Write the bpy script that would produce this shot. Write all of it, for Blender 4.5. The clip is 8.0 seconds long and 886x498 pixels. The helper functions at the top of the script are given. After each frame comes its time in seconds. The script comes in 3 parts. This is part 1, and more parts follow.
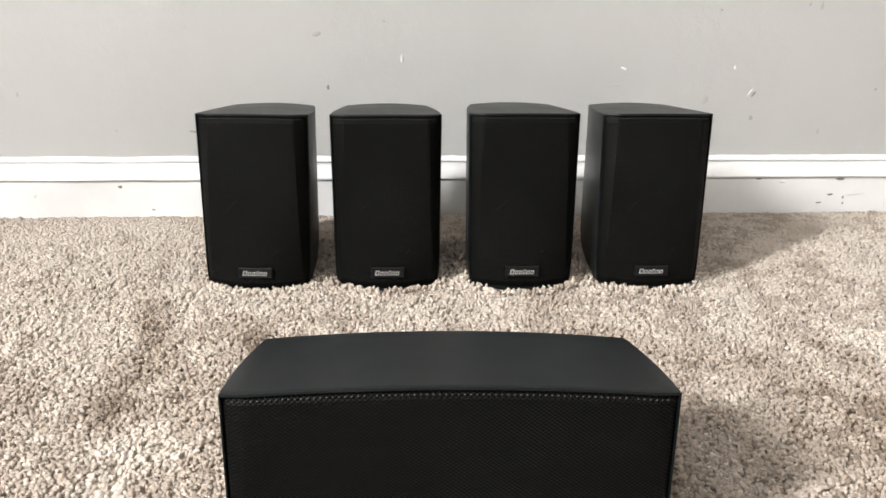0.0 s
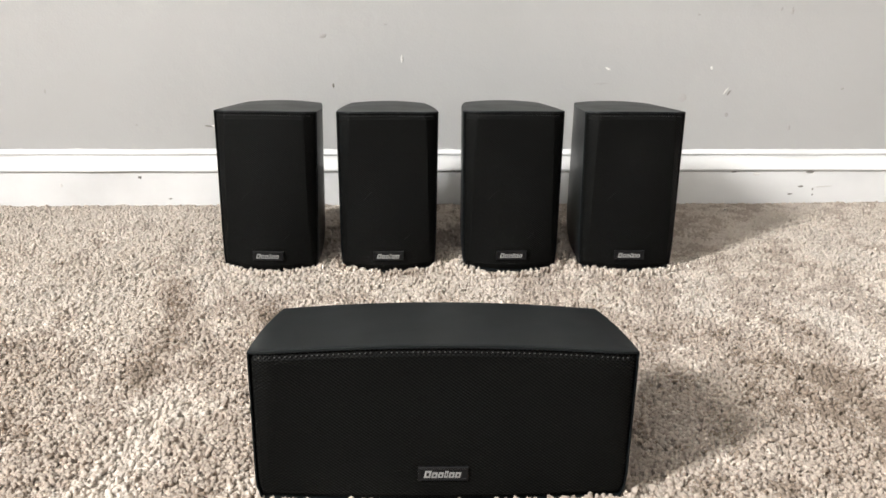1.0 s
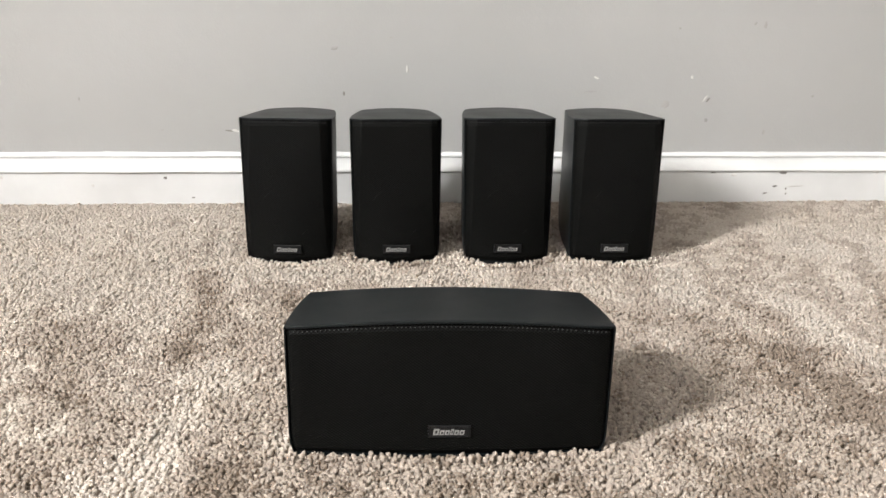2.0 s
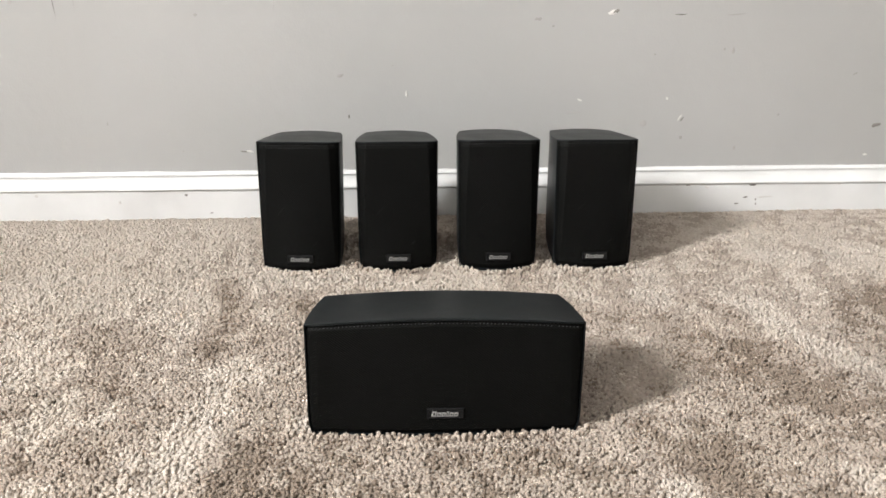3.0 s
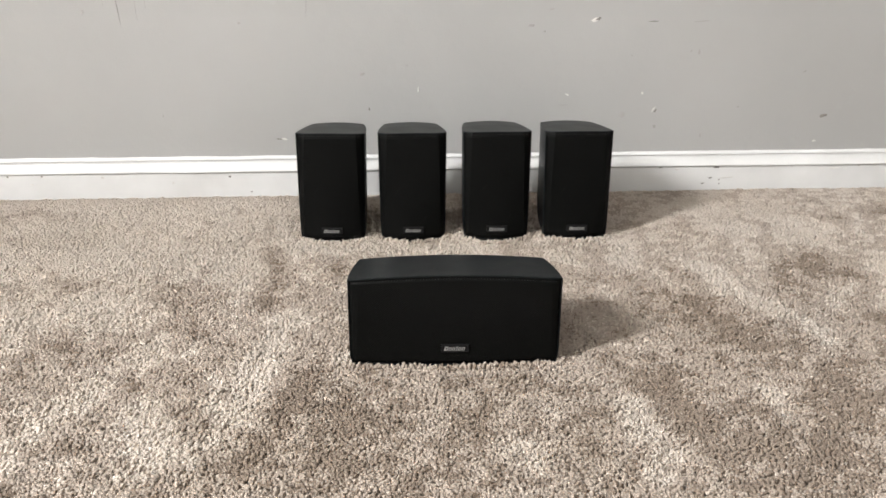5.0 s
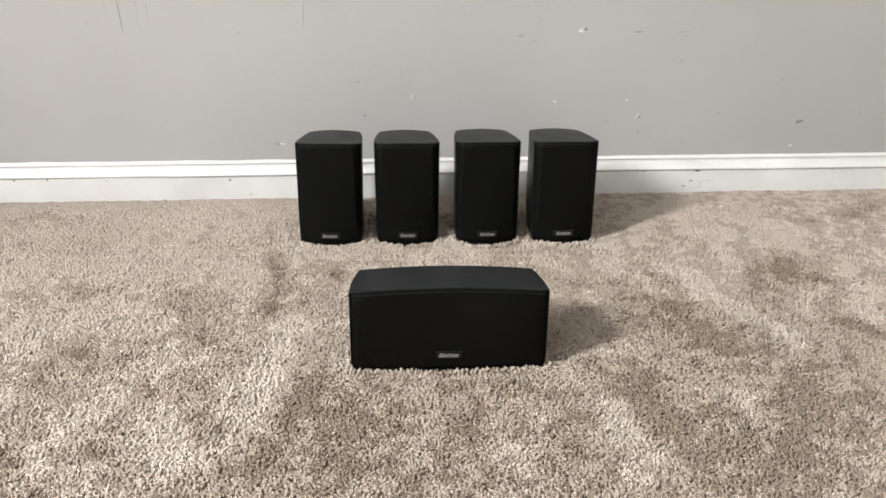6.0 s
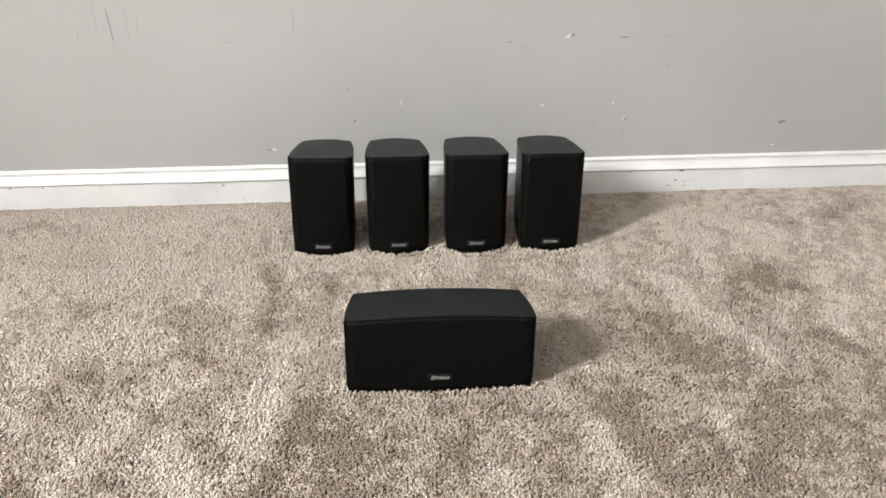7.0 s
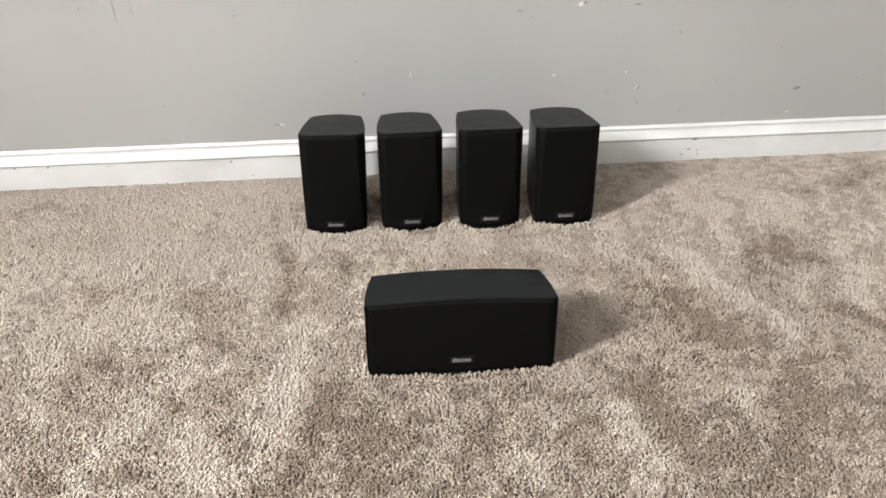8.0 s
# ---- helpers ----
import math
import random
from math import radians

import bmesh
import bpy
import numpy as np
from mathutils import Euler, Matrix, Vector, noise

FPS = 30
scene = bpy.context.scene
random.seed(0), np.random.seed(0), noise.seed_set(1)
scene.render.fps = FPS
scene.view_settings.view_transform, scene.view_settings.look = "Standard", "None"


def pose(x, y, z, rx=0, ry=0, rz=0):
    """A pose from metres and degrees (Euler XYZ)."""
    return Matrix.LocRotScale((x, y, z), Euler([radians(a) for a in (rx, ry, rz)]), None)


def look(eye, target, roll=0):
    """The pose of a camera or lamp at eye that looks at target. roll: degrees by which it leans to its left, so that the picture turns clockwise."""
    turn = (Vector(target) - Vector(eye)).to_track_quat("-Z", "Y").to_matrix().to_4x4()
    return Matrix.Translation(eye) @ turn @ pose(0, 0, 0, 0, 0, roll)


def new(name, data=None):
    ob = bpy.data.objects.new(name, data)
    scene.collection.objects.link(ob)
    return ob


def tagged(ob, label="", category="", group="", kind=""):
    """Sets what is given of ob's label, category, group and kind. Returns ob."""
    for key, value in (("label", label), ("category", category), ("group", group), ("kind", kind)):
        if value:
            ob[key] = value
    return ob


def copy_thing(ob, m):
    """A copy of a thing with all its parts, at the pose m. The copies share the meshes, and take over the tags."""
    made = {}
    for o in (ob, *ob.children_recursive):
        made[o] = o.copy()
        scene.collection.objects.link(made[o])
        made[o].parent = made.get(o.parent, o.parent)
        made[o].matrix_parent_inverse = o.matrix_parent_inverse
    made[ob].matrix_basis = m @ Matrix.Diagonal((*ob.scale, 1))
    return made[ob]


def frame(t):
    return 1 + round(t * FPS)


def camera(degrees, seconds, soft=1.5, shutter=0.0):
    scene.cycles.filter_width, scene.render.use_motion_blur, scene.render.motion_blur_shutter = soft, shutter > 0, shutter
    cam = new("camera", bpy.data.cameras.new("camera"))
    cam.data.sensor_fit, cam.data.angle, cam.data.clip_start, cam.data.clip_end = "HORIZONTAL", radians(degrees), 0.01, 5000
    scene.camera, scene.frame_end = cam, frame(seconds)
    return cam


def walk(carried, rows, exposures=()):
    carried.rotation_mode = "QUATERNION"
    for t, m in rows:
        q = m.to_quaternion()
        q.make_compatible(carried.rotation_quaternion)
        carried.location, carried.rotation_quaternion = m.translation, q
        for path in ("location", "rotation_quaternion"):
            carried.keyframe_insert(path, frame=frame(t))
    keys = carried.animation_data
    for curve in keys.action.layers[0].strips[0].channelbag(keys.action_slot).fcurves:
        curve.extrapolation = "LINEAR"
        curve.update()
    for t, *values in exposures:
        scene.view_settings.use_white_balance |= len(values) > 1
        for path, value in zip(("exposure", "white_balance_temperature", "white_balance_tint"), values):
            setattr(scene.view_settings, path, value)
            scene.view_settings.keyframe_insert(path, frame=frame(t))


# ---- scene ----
cam = camera(57.3, 8.0, soft=1.6)
PATH = [
    (0, (0.008, 0.023, 0.338), (0.128, 1.878, -0.399), 0.8),
    (0.5, (0.006, -0.012, 0.346), (0.129, 1.84, -0.397), 1.1),
    (1, (0.006, -0.052, 0.359), (0.129, 1.797, -0.394), 1.0),
    (1.5, (-0.005, -0.096, 0.371), (0.124, 1.75, -0.387), 1.2),
    (3, (-0.009, -0.239, 0.428), (0.12, 1.617, -0.306), 0.5),
    (3.5, (-0.016, -0.302, 0.444), (0.104, 1.558, -0.281), 0.3),
    (4, (-0.016, -0.359, 0.461), (0.104, 1.5, -0.267), 0.2),
    (4.5, (-0.023, -0.403, 0.485), (0.093, 1.443, -0.275), 0.3),
    (6, (-0.047, -0.481, 0.574), (0.109, 1.325, -0.27), 0.9),
    (6.5, (-0.039, -0.478, 0.634), (0.115, 1.308, -0.253), 0.7),
    (7, (-0.048, -0.471, 0.679), (0.129, 1.279, -0.272), 0.8),
    (7.5, (-0.063, -0.462, 0.695), (0.091, 1.261, -0.309), 0.5),
    (8, (-0.076, -0.44, 0.699), (0.106, 1.258, -0.342), 0.1),
]
# the first moments are exposed a little more
EXPOSURES = [(0.0, 0.34), (1.5, 0.17), (3.0, 0.06), (4.5, -0.06), (6.0, -0.05), (8.0, -0.06)]
walk(cam, [(t, look(eye, target, roll)) for t, eye, target, roll in PATH], EXPOSURES)


# ---- world, sun, large lights ----
world = bpy.data.worlds.new("world")
scene.world = world
world.use_nodes = True
sky = world.node_tree.nodes.new("ShaderNodeTexSky")
sky.sky_type, sky.sun_disc = "NISHITA", False
sky.sun_elevation, sky.sun_rotation = radians(35), radians(200)
world.node_tree.nodes["Background"].inputs["Strength"].default_value = 0.1
world.node_tree.links.new(sky.outputs["Color"], world.node_tree.nodes["Background"].inputs["Color"])

ROOM = dict(x0=-2.4, x1=4.2, y0=-5.0, y1=1.014, top=2.85)
WIN = dict(y0=-1.35, y1=-0.50, z0=1.65, z1=2.60)
lamp = bpy.data.lights.new("window_light", "AREA")
lamp.shape, lamp.size, lamp.size_y = "RECTANGLE", 0.6, 0.8
lamp.energy, lamp.color = 560.0, (1.0, 0.985, 0.962)
lamp_ob = new("window_light", lamp)
lamp_ob.matrix_world = look((ROOM["x0"] - 0.06, (WIN["y0"] + WIN["y1"]) / 2, (WIN["z0"] + WIN["z1"]) / 2), (ROOM["x0"] + 0.75, (WIN["y0"] + WIN["y1"]) / 2 - 0.58, 1.9))


# ---- materials ----
def material(name, color, rough=0.6, metal=0.0):
    m = bpy.data.materials.new(name)
    m.use_nodes = True
    b = m.node_tree.nodes["Principled BSDF"]
    b.inputs["Base Color"].default_value = (*color, 1)
    b.inputs["Roughness"].default_value = rough
    b.inputs["Metallic"].default_value = metal
    return m, m.node_tree, b


def noise_at(tree, scale, detail=3.0, coord="Object"):
    tc = tree.nodes.new("ShaderNodeTexCoord")
    n = tree.nodes.new("ShaderNodeTexNoise")
    n.inputs["Scale"].default_value, n.inputs["Detail"].default_value = scale, detail
    tree.links.new(tc.outputs[coord], n.inputs["Vector"])
    return n.outputs["Fac"]


def ramp(tree, fac, low, high, a=0.35, b=0.65):
    r = tree.nodes.new("ShaderNodeValToRGB")
    r.color_ramp.elements[0].position, r.color_ramp.elements[1].position = a, b
    r.color_ramp.elements[0].color, r.color_ramp.elements[1].color = (*low, 1), (*high, 1)
    tree.links.new(fac, r.inputs["Fac"])
    return r.outputs["Color"]


def maths(tree, op, a, b=None):
    n = tree.nodes.new("ShaderNodeMath")
    n.operation = op
    for i, v in enumerate((a, b)):
        if v is None:
            continue
        if isinstance(v, (int, float)):
            n.inputs[i].default_value = v
        else:
            tree.links.new(v, n.inputs[i])
    return n.outputs[0]


def mixed(tree, fac, a, b, mode="MIX"):
    n = tree.nodes.new("ShaderNodeMix")
    n.data_type, n.blend_type = "RGBA", mode
    for i, v in ((0, fac), (6, a), (7, b)):
        if isinstance(v, (int, float)):
            n.inputs[i].default_value = v
        elif isinstance(v, tuple):
            n.inputs[i].default_value = (*v, 1)
        else:
            tree.links.new(v, n.inputs[i])
    return n.outputs[2]


def bump(tree, bsdf, height, strength, distance):
    b = tree.nodes.new("ShaderNodeBump")
    b.inputs["Strength"].default_value, b.inputs["Distance"].default_value = strength, distance
    tree.links.new(height, b.inputs["Height"])
    tree.links.new(b.outputs["Normal"], bsdf.inputs["Normal"])


def wall_paint():
    m, t, b = material("greige_wall_paint", (0.5, 0.475, 0.45), 0.5)
    broad = ramp(t, noise_at(t, 2.2, 4), (0.312, 0.313, 0.307), (0.344, 0.345, 0.340), 0.3, 0.7)
    t.links.new(broad, b.inputs["Base Color"])
    t.links.new(maths(t, "MULTIPLY_ADD", noise_at(t, 6.0, 3), 0.2), b.inputs["Roughness"])
    b.inputs["Roughness"].links[0].from_node.inputs[2].default_value = 0.56
    b.inputs["Specular IOR Level"].default_value = 0.3
    h = maths(t, "ADD", maths(t, "MULTIPLY", noise_at(t, 30.0, 2), 1.6), maths(t, "MULTIPLY", noise_at(t, 380.0, 2), 0.35))
    bump(t, b, h, 0.35, 0.0016)
    return m


def trim_paint():
    m, t, b = material("white_gloss_trim_paint", (0.8, 0.79, 0.78), 0.32)
    c = ramp(t, noise_at(t, 9.0, 5), (0.53, 0.536, 0.537), (0.61, 0.617, 0.62), 0.3, 0.62)
    t.links.new(c, b.inputs["Base Color"])
    bump(t, b, noise_at(t, 60.0, 3), 0.25, 0.0012)
    return m


def carpet(name, low, high, clear=0.62):
    """Twisted yarn: a tone of its own for each tuft, broad faint soiling, fine fibre relief."""
    m, t, b = material(name, high, 0.85)
    g = t.nodes.new("ShaderNodeNewGeometry")
    c = ramp(t, g.outputs["Random Per Island"], low, high, 0.0, 1.0)
    soil = ramp(t, noise_at(t, 7.0, 4), (0.93, 0.915, 0.895), (1.0, 1.0, 1.0), 0.35, 0.65)
    t.links.new(mixed(t, 1.0, c, soil, "MULTIPLY"), b.inputs["Base Color"])
    bump(t, b, noise_at(t, 900.0, 3), 0.5, 0.0009)
    b.inputs["Sheen Weight"].default_value = 0.2
    b.inputs["Sheen Roughness"].default_value = 0.5
    b.inputs["Specular IOR Level"].default_value = 0.35
    # yarn lets some light through
    tr = t.nodes.new("ShaderNodeBsdfTranslucent")
    mix = t.nodes.new("ShaderNodeMixShader")
    mix.inputs[0].default_value = clear
    t.links.new(b.inputs["Base Color"].links[0].from_socket, tr.inputs["Color"])
    t.links.new(b.outputs["BSDF"], mix.inputs[1])
    t.links.new(tr.outputs["BSDF"], mix.inputs[2])
    t.links.new(mix.outputs["Shader"], t.nodes["Material Output"].inputs["Surface"])
    return m


def backing():
    m, t, b = material("beige_carpet_backing", (0.6, 0.53, 0.46), 0.9)
    t.links.new(ramp(t, noise_at(t, 260.0, 3), (0.47, 0.402, 0.343), (0.57, 0.498, 0.43)), b.inputs["Base Color"])
    bump(t, b, noise_at(t, 200.0, 4), 0.8, 0.006)
    return m


def plastic(name, color, rough):
    m, t, b = material(name, color, rough)
    r = maths(t, "MULTIPLY_ADD", noise_at(t, 24.0, 4), 0.16)
    r.node.inputs[2].default_value = rough - 0.08
    t.links.new(r, b.inputs["Roughness"])
    k = tuple(min(1, c * 1.35) for c in color)
    t.links.new(ramp(t, noise_at(t, 14.0, 5), color, k, 0.4, 0.75), b.inputs["Base Color"])
    b.inputs["Specular IOR Level"].default_value = 0.16
    bump(t, b, noise_at(t, 1500.0, 1), 0.12, 0.0003)
    return m


def perforated(name):
    """Black painted steel sheet with staggered holes, 3.1 by 2.3 mm apart."""
    m, t, b = material(name, (0.02, 0.02, 0.019), 0.5)
    tc = t.nodes.new("ShaderNodeTexCoord")
    s = t.nodes.new("ShaderNodeSeparateXYZ")
    t.links.new(tc.outputs["Object"], s.inputs[0])
    sx = maths(t, "SINE", maths(t, "MULTIPLY", s.outputs["X"], math.tau / 0.0031))
    sz = maths(t, "SINE", maths(t, "MULTIPLY", s.outputs["Z"], math.tau / 0.0023))
    p = maths(t, "MULTIPLY", sx, sz)
    solid = maths(t, "LESS_THAN", p, 0.12)
    t.links.new(mixed(t, solid, (0.0006, 0.0006, 0.0006), (0.0032, 0.0034, 0.0031)), b.inputs["Base Color"])
    rough = maths(t, "MULTIPLY_ADD", solid, -0.45)
    rough.node.inputs[2].default_value = 0.95
    t.links.new(rough, b.inputs["Roughness"])
    b.inputs["Specular IOR Level"].default_value = 0.06
    bump(t, b, maths(t, "MULTIPLY", p, -1.0), 0.35, 0.0006)
    return m


WALL, TRIM = wall_paint(), trim_paint()
# one yarn in lit, middle and shaded tone; nap light put into the colour
YARNS = [carpet("lit_nap_yarn", (0.76, 0.69, 0.623), (0.89, 0.833, 0.772)), carpet("beige_yarn", (0.57, 0.495, 0.433), (0.715, 0.637, 0.568)),
         carpet("shaded_nap_yarn", (0.38, 0.31, 0.253), (0.49, 0.413, 0.346))]
BACKING = backing()
SHELL = plastic("charcoal_satin_plastic", (0.0034, 0.0046, 0.0052), 0.38)
GRILLE = perforated("black_perforated_steel")
EDGE = plastic("grille_glint_grey", (0.048, 0.048, 0.048), 0.4)
PLATE = plastic("black_badge_plastic", (0.005, 0.005, 0.0055), 0.3)
SILVER = material("grey_badge_ink", (0.22, 0.22, 0.215), 0.45, 0.2)[0]
RIM = plastic("grey_driver_rim", (0.012, 0.012, 0.0115), 0.5)
CEIL = plastic("white_ceiling_paint", (0.62, 0.62, 0.61), 0.8)
SCUFF = plastic("dark_scuff", (0.17, 0.16, 0.15), 0.7)
WALL_SCUFF_SHADE = plastic("dull_wall_scuff_and_shade", (0.16, 0.15, 0.14), 0.7)
CHIP = plastic("plaster_chip_and_dent_light", (0.52, 0.51, 0.495), 0.7)
TRIM_WORN = plastic("worn_white_trim", (0.5, 0.49, 0.48), 0.5)
DENT = plastic("greige_smudge_and_dent", (0.268, 0.263, 0.254), 0.6)
GLASS = material("window_glass", (1, 1, 1), 0.0)[0]
GLASS.node_tree.nodes["Principled BSDF"].inputs["Transmission Weight"].default_value = 1.0


# ---- mesh helpers ----
def mesh_object(name, verts, faces, mat, parent=None, label="", smooth=None):
    me = bpy.data.meshes.new(name)
    me.from_pydata([tuple(v) for v in verts], [], faces)
    me.validate()
    bm = bmesh.new()
    bm.from_mesh(me)
    bmesh.ops.recalc_face_normals(bm, faces=bm.faces)
    bm.to_mesh(me)
    bm.free()
    me.materials.append(mat)
    if smooth is not None:
        me.shade_smooth()
        me.set_sharp_from_angle(angle=radians(smooth))
    ob = new(name, me)
    if parent:
        ob.parent = parent
    if label:
        ob["label"] = label
    return ob


def box(x0, x1, y0, y1, z0, z1):
    v = [(x, y, z) for x in (x0, x1) for y in (y0, y1) for z in (z0, z1)]
    f = [(0, 1, 3, 2), (4, 6, 7, 5), (0, 4, 5, 1), (2, 3, 7, 6), (0, 2, 6, 4), (1, 5, 7, 3)]
    return v, f


def boxes(list_of):
    vs, fs = [], []
    for b in list_of:
        v, f = box(*b)
        n = len(vs)
        vs += v
        fs += [tuple(i + n for i in q) for q in f]
    return vs, fs


def structure(name, data, mat, label, smooth=None):
    ob = mesh_object(name, *data, mat, smooth=smooth)
    return tagged(ob, label, name.split("_")[0], kind="structure")


# ---- large structure ----
R, T = ROOM, 0.12
wall_north = structure("wall_north", box(R["x0"] - T, R["x1"] + T, R["y1"], R["y1"] + T, -0.1, R["top"]), WALL, "greige painted plaster wall with nicks and dents")
structure("wall_south", box(R["x0"] - T, R["x1"] + T, R["y0"] - T, R["y0"], -0.1, R["top"]), WALL, "plain greige painted wall")
structure("wall_east", box(R["x1"], R["x1"] + T, R["y0"], R["y1"], -0.1, R["top"]), WALL, "plain greige painted wall")
structure("wall_west", boxes([
    (R["x0"] - T, R["x0"], R["y0"], WIN["y0"], -0.1, R["top"]), (R["x0"] - T, R["x0"], WIN["y1"], R["y1"], -0.1, R["top"]),
    (R["x0"] - T, R["x0"], WIN["y0"], WIN["y1"], -0.1, WIN["z0"]), (R["x0"] - T, R["x0"], WIN["y0"], WIN["y1"], WIN["z1"], R["top"])]),
    WALL, "greige painted wall with a window opening")
structure("ceiling", box(R["x0"] - T, R["x1"] + T, R["y0"] - T, R["y1"] + T, R["top"], R["top"] + T), CEIL, "plain white painted ceiling")
PILE_H = 0.008
floor = structure("floor", box(R["x0"], R["x1"], R["y0"], R["y1"], -0.1, -PILE_H), BACKING, "beige cut-pile carpet with brushed lighter and darker patches")
ground = structure("ground", box(-60, 60, -60, 60, -0.6, -0.5), BACKING, "plain ground outside the house")


def extrude_profile(profile, x0, x1, n, wobble=0.0):
    rows, vs, fs = len(profile), [], []
    for i in range(n + 1):
        x = x0 + (x1 - x0) * i / n
        for j, (y, z) in enumerate(profile):
            w = wobble * noise.noise((x * 9, j * 3.1, 0)) if 0 < j < rows - 1 else 0
            vs.append((x, y + w, z + w))
    for i in range(n):
        for j in range(rows - 1):
            a = i * rows + j
            fs.append((a, a + 1, a + rows + 1, a + rows))
    fs += [tuple(range(rows)), tuple(n * rows + j for j in range(rows))]
    return vs, fs


W = R["y1"] - 0.0005
PROFILE = [(W, 0.0694), (W - 0.0034, 0.0692), (W - 0.0052, 0.0682), (W - 0.0062, 0.0666), (W - 0.0062, 0.0652), (W - 0.0052, 0.0645), (W - 0.0046, 0.0636), (W - 0.0050, 0.0618),
           (W - 0.0064, 0.0582), (W - 0.0090, 0.0544), (W - 0.0122, 0.0506), (W - 0.0142, 0.0486), (W - 0.0154, 0.0472), (W - 0.0157, 0.0458), (W - 0.0152, 0.0446),
           (W - 0.0134, 0.0438), (W - 0.0126, 0.0426), (W - 0.0130, 0.0398), (W - 0.0132, -PILE_H), (W, -PILE_H)]
baseboard = structure("baseboard", extrude_profile(PROFILE, R["x0"], R["x1"], 240, 0.0006), TRIM,
                      "white gloss moulded baseboard with scuffs and paint cracks", 30)

# the wavy bead of caulk and paint along its upper edge
vs, fs, steps = [], [], 900
for i in range(steps + 1):
    x = -1.3 + 2.9 * i / steps
    rise = 0.0009 + 0.0011 * noise.noise((x * 14, 3.0, 0)) + 0.0012 * max(0.0, noise.noise((x * 55, 8.0, 0)))
    for y, z in ((W, 0.0690), (W - 0.0022, 0.0692), (W - 0.0016, 0.0696 + 0.6 * rise), (W, 0.0700 + rise)):
        vs.append((x, y, z))
    if i:
        for k in range(4):
            a, b = 4 * i + k, 4 * i + (k + 1) % 4
            fs.append((a - 4, b - 4, b, a))
structure("trim_caulk", (vs, fs), TRIM, "uneven white caulk bead above the baseboard", 40)

# the window in the west wall
wx = R["x0"]
wy0, wy1, wz0, wz1 = WIN["y0"], WIN["y1"], WIN["z0"], WIN["z1"]
window = tagged(new("window_1"), "white double-hung window with a deep sill", "window", kind="structure")
window.location = (wx, (wy0 + wy1) / 2, wz0)
inv = Matrix.Translation(-window.location)


def shifted(data):
    return [tuple(inv @ Vector(v)) for v in data[0]], data[1]


fr = 0.05
mesh_object("window_frame", *shifted(boxes([(wx - 0.1, wx - 0.02, wy0, wy0 + fr, wz0, wz1), (wx - 0.1, wx - 0.02, wy1 - fr, wy1, wz0, wz1),
    (wx - 0.1, wx - 0.02, wy0 + fr, wy1 - fr, wz0, wz0 + fr), (wx - 0.1, wx - 0.02, wy0 + fr, wy1 - fr, wz1 - fr, wz1)])), TRIM, window)
mesh_object("window_sill", *shifted(box(wx - 0.01, wx + 0.05, wy0 - 0.05, wy1 + 0.05, wz0 - 0.03, wz0 - 0.003)), TRIM, window)
pane = mesh_object("pane", *shifted(box(wx - 0.095, wx - 0.09, wy0 + fr, wy1 - fr, wz0 + fr, wz1 - fr)), GLASS, window)
pane.visible_shadow = False


# ---- loudspeakers ----
class Shape:
    """Outline of a loudspeaker: half width, front height, rear half width, depth, bulge of the front at foot and top, lean, crown and fall of the top."""

    def __init__(self, hw, h, rear, depth, b0, b1, lean, crown, fall, arc, facet, flat, taper=0.0):
        self.hw, self.h, self.rear, self.depth, self.b0, self.b1 = hw, h, rear, depth, b0, b1
        self.lean, self.crown, self.fall, self.arc, self.facet, self.flat, self.taper = lean, crown, fall, arc, facet, flat, taper

    def wide(self, z):
        t = max(0.0, 0.16 - z / self.h) / 0.16
        return self.hw * (1 - 0.035 * t * t - self.taper * (1 - min(max(z / self.h, 0), 1)))

    def crease(self, z):
        """Share of the half width that the slanted side strip of the front takes: narrower towards the foot."""
        return self.facet * (0.62 + 0.38 * min(max(z / self.h, 0), 1))

    def front(self, x, z):
        t = min(max(z / self.h, 0), 1.05)
        u = min(abs(x) / self.hw, 1.0)
        k = min((1 - u) / self.crease(z), 1.0)
        trap = 0.93 * k + 0.07 * (1 - u * u)
        s = 0.9 * (1 - t) ** 1.9
        return self.lean * z - (self.b0 + (self.b1 - self.b0) * t) * ((1 - s) * trap + s * (1 - u * u))

    def top(self, x, y):
        return self.h - self.fall * (y - self.lean * self.h) / self.depth + self.crown * (1 - (x / self.hw) ** 2) * (self.flat + (1 - self.flat) * min(max((y - self.lean * self.h) / self.depth, 0), 1))

    def outline(self, z, recess=0.0, inset=0.0):
        hw = self.wide(z) - inset
        pts = []
        rim = [1, 1 - 0.0009 / hw, 1 - 0.0014 / hw]
        us = [-u for u in rim] + [-0.95 + 1.9 * i / 32 for i in range(33)] + rim[::-1]
        for u in us:
            x = hw * u
            pts.append((x, self.front(x, z) + (recess if abs(u) < 1 - 0.0010 / hw else 0) + inset))
        y1 = self.lean * self.h + self.depth - inset
        y0 = self.lean * z + inset
        rw = self.rear * hw / self.hw
        for i in range(1, 11):
            s = i / 11
            pts.append((hw - (hw - rw) * s ** 2.2, y0 + (y1 - y0) * s))
        for i in range(15):
            x = rw - 2 * rw * i / 14
            pts.append((x, y1 + self.arc * (1 - (x / rw) ** 2)))
        for i in range(10, 0, -1):
            s = i / 11
            pts.append((-hw + (hw - rw) * s ** 2.2, y0 + (y1 - y0) * s))
        return pts


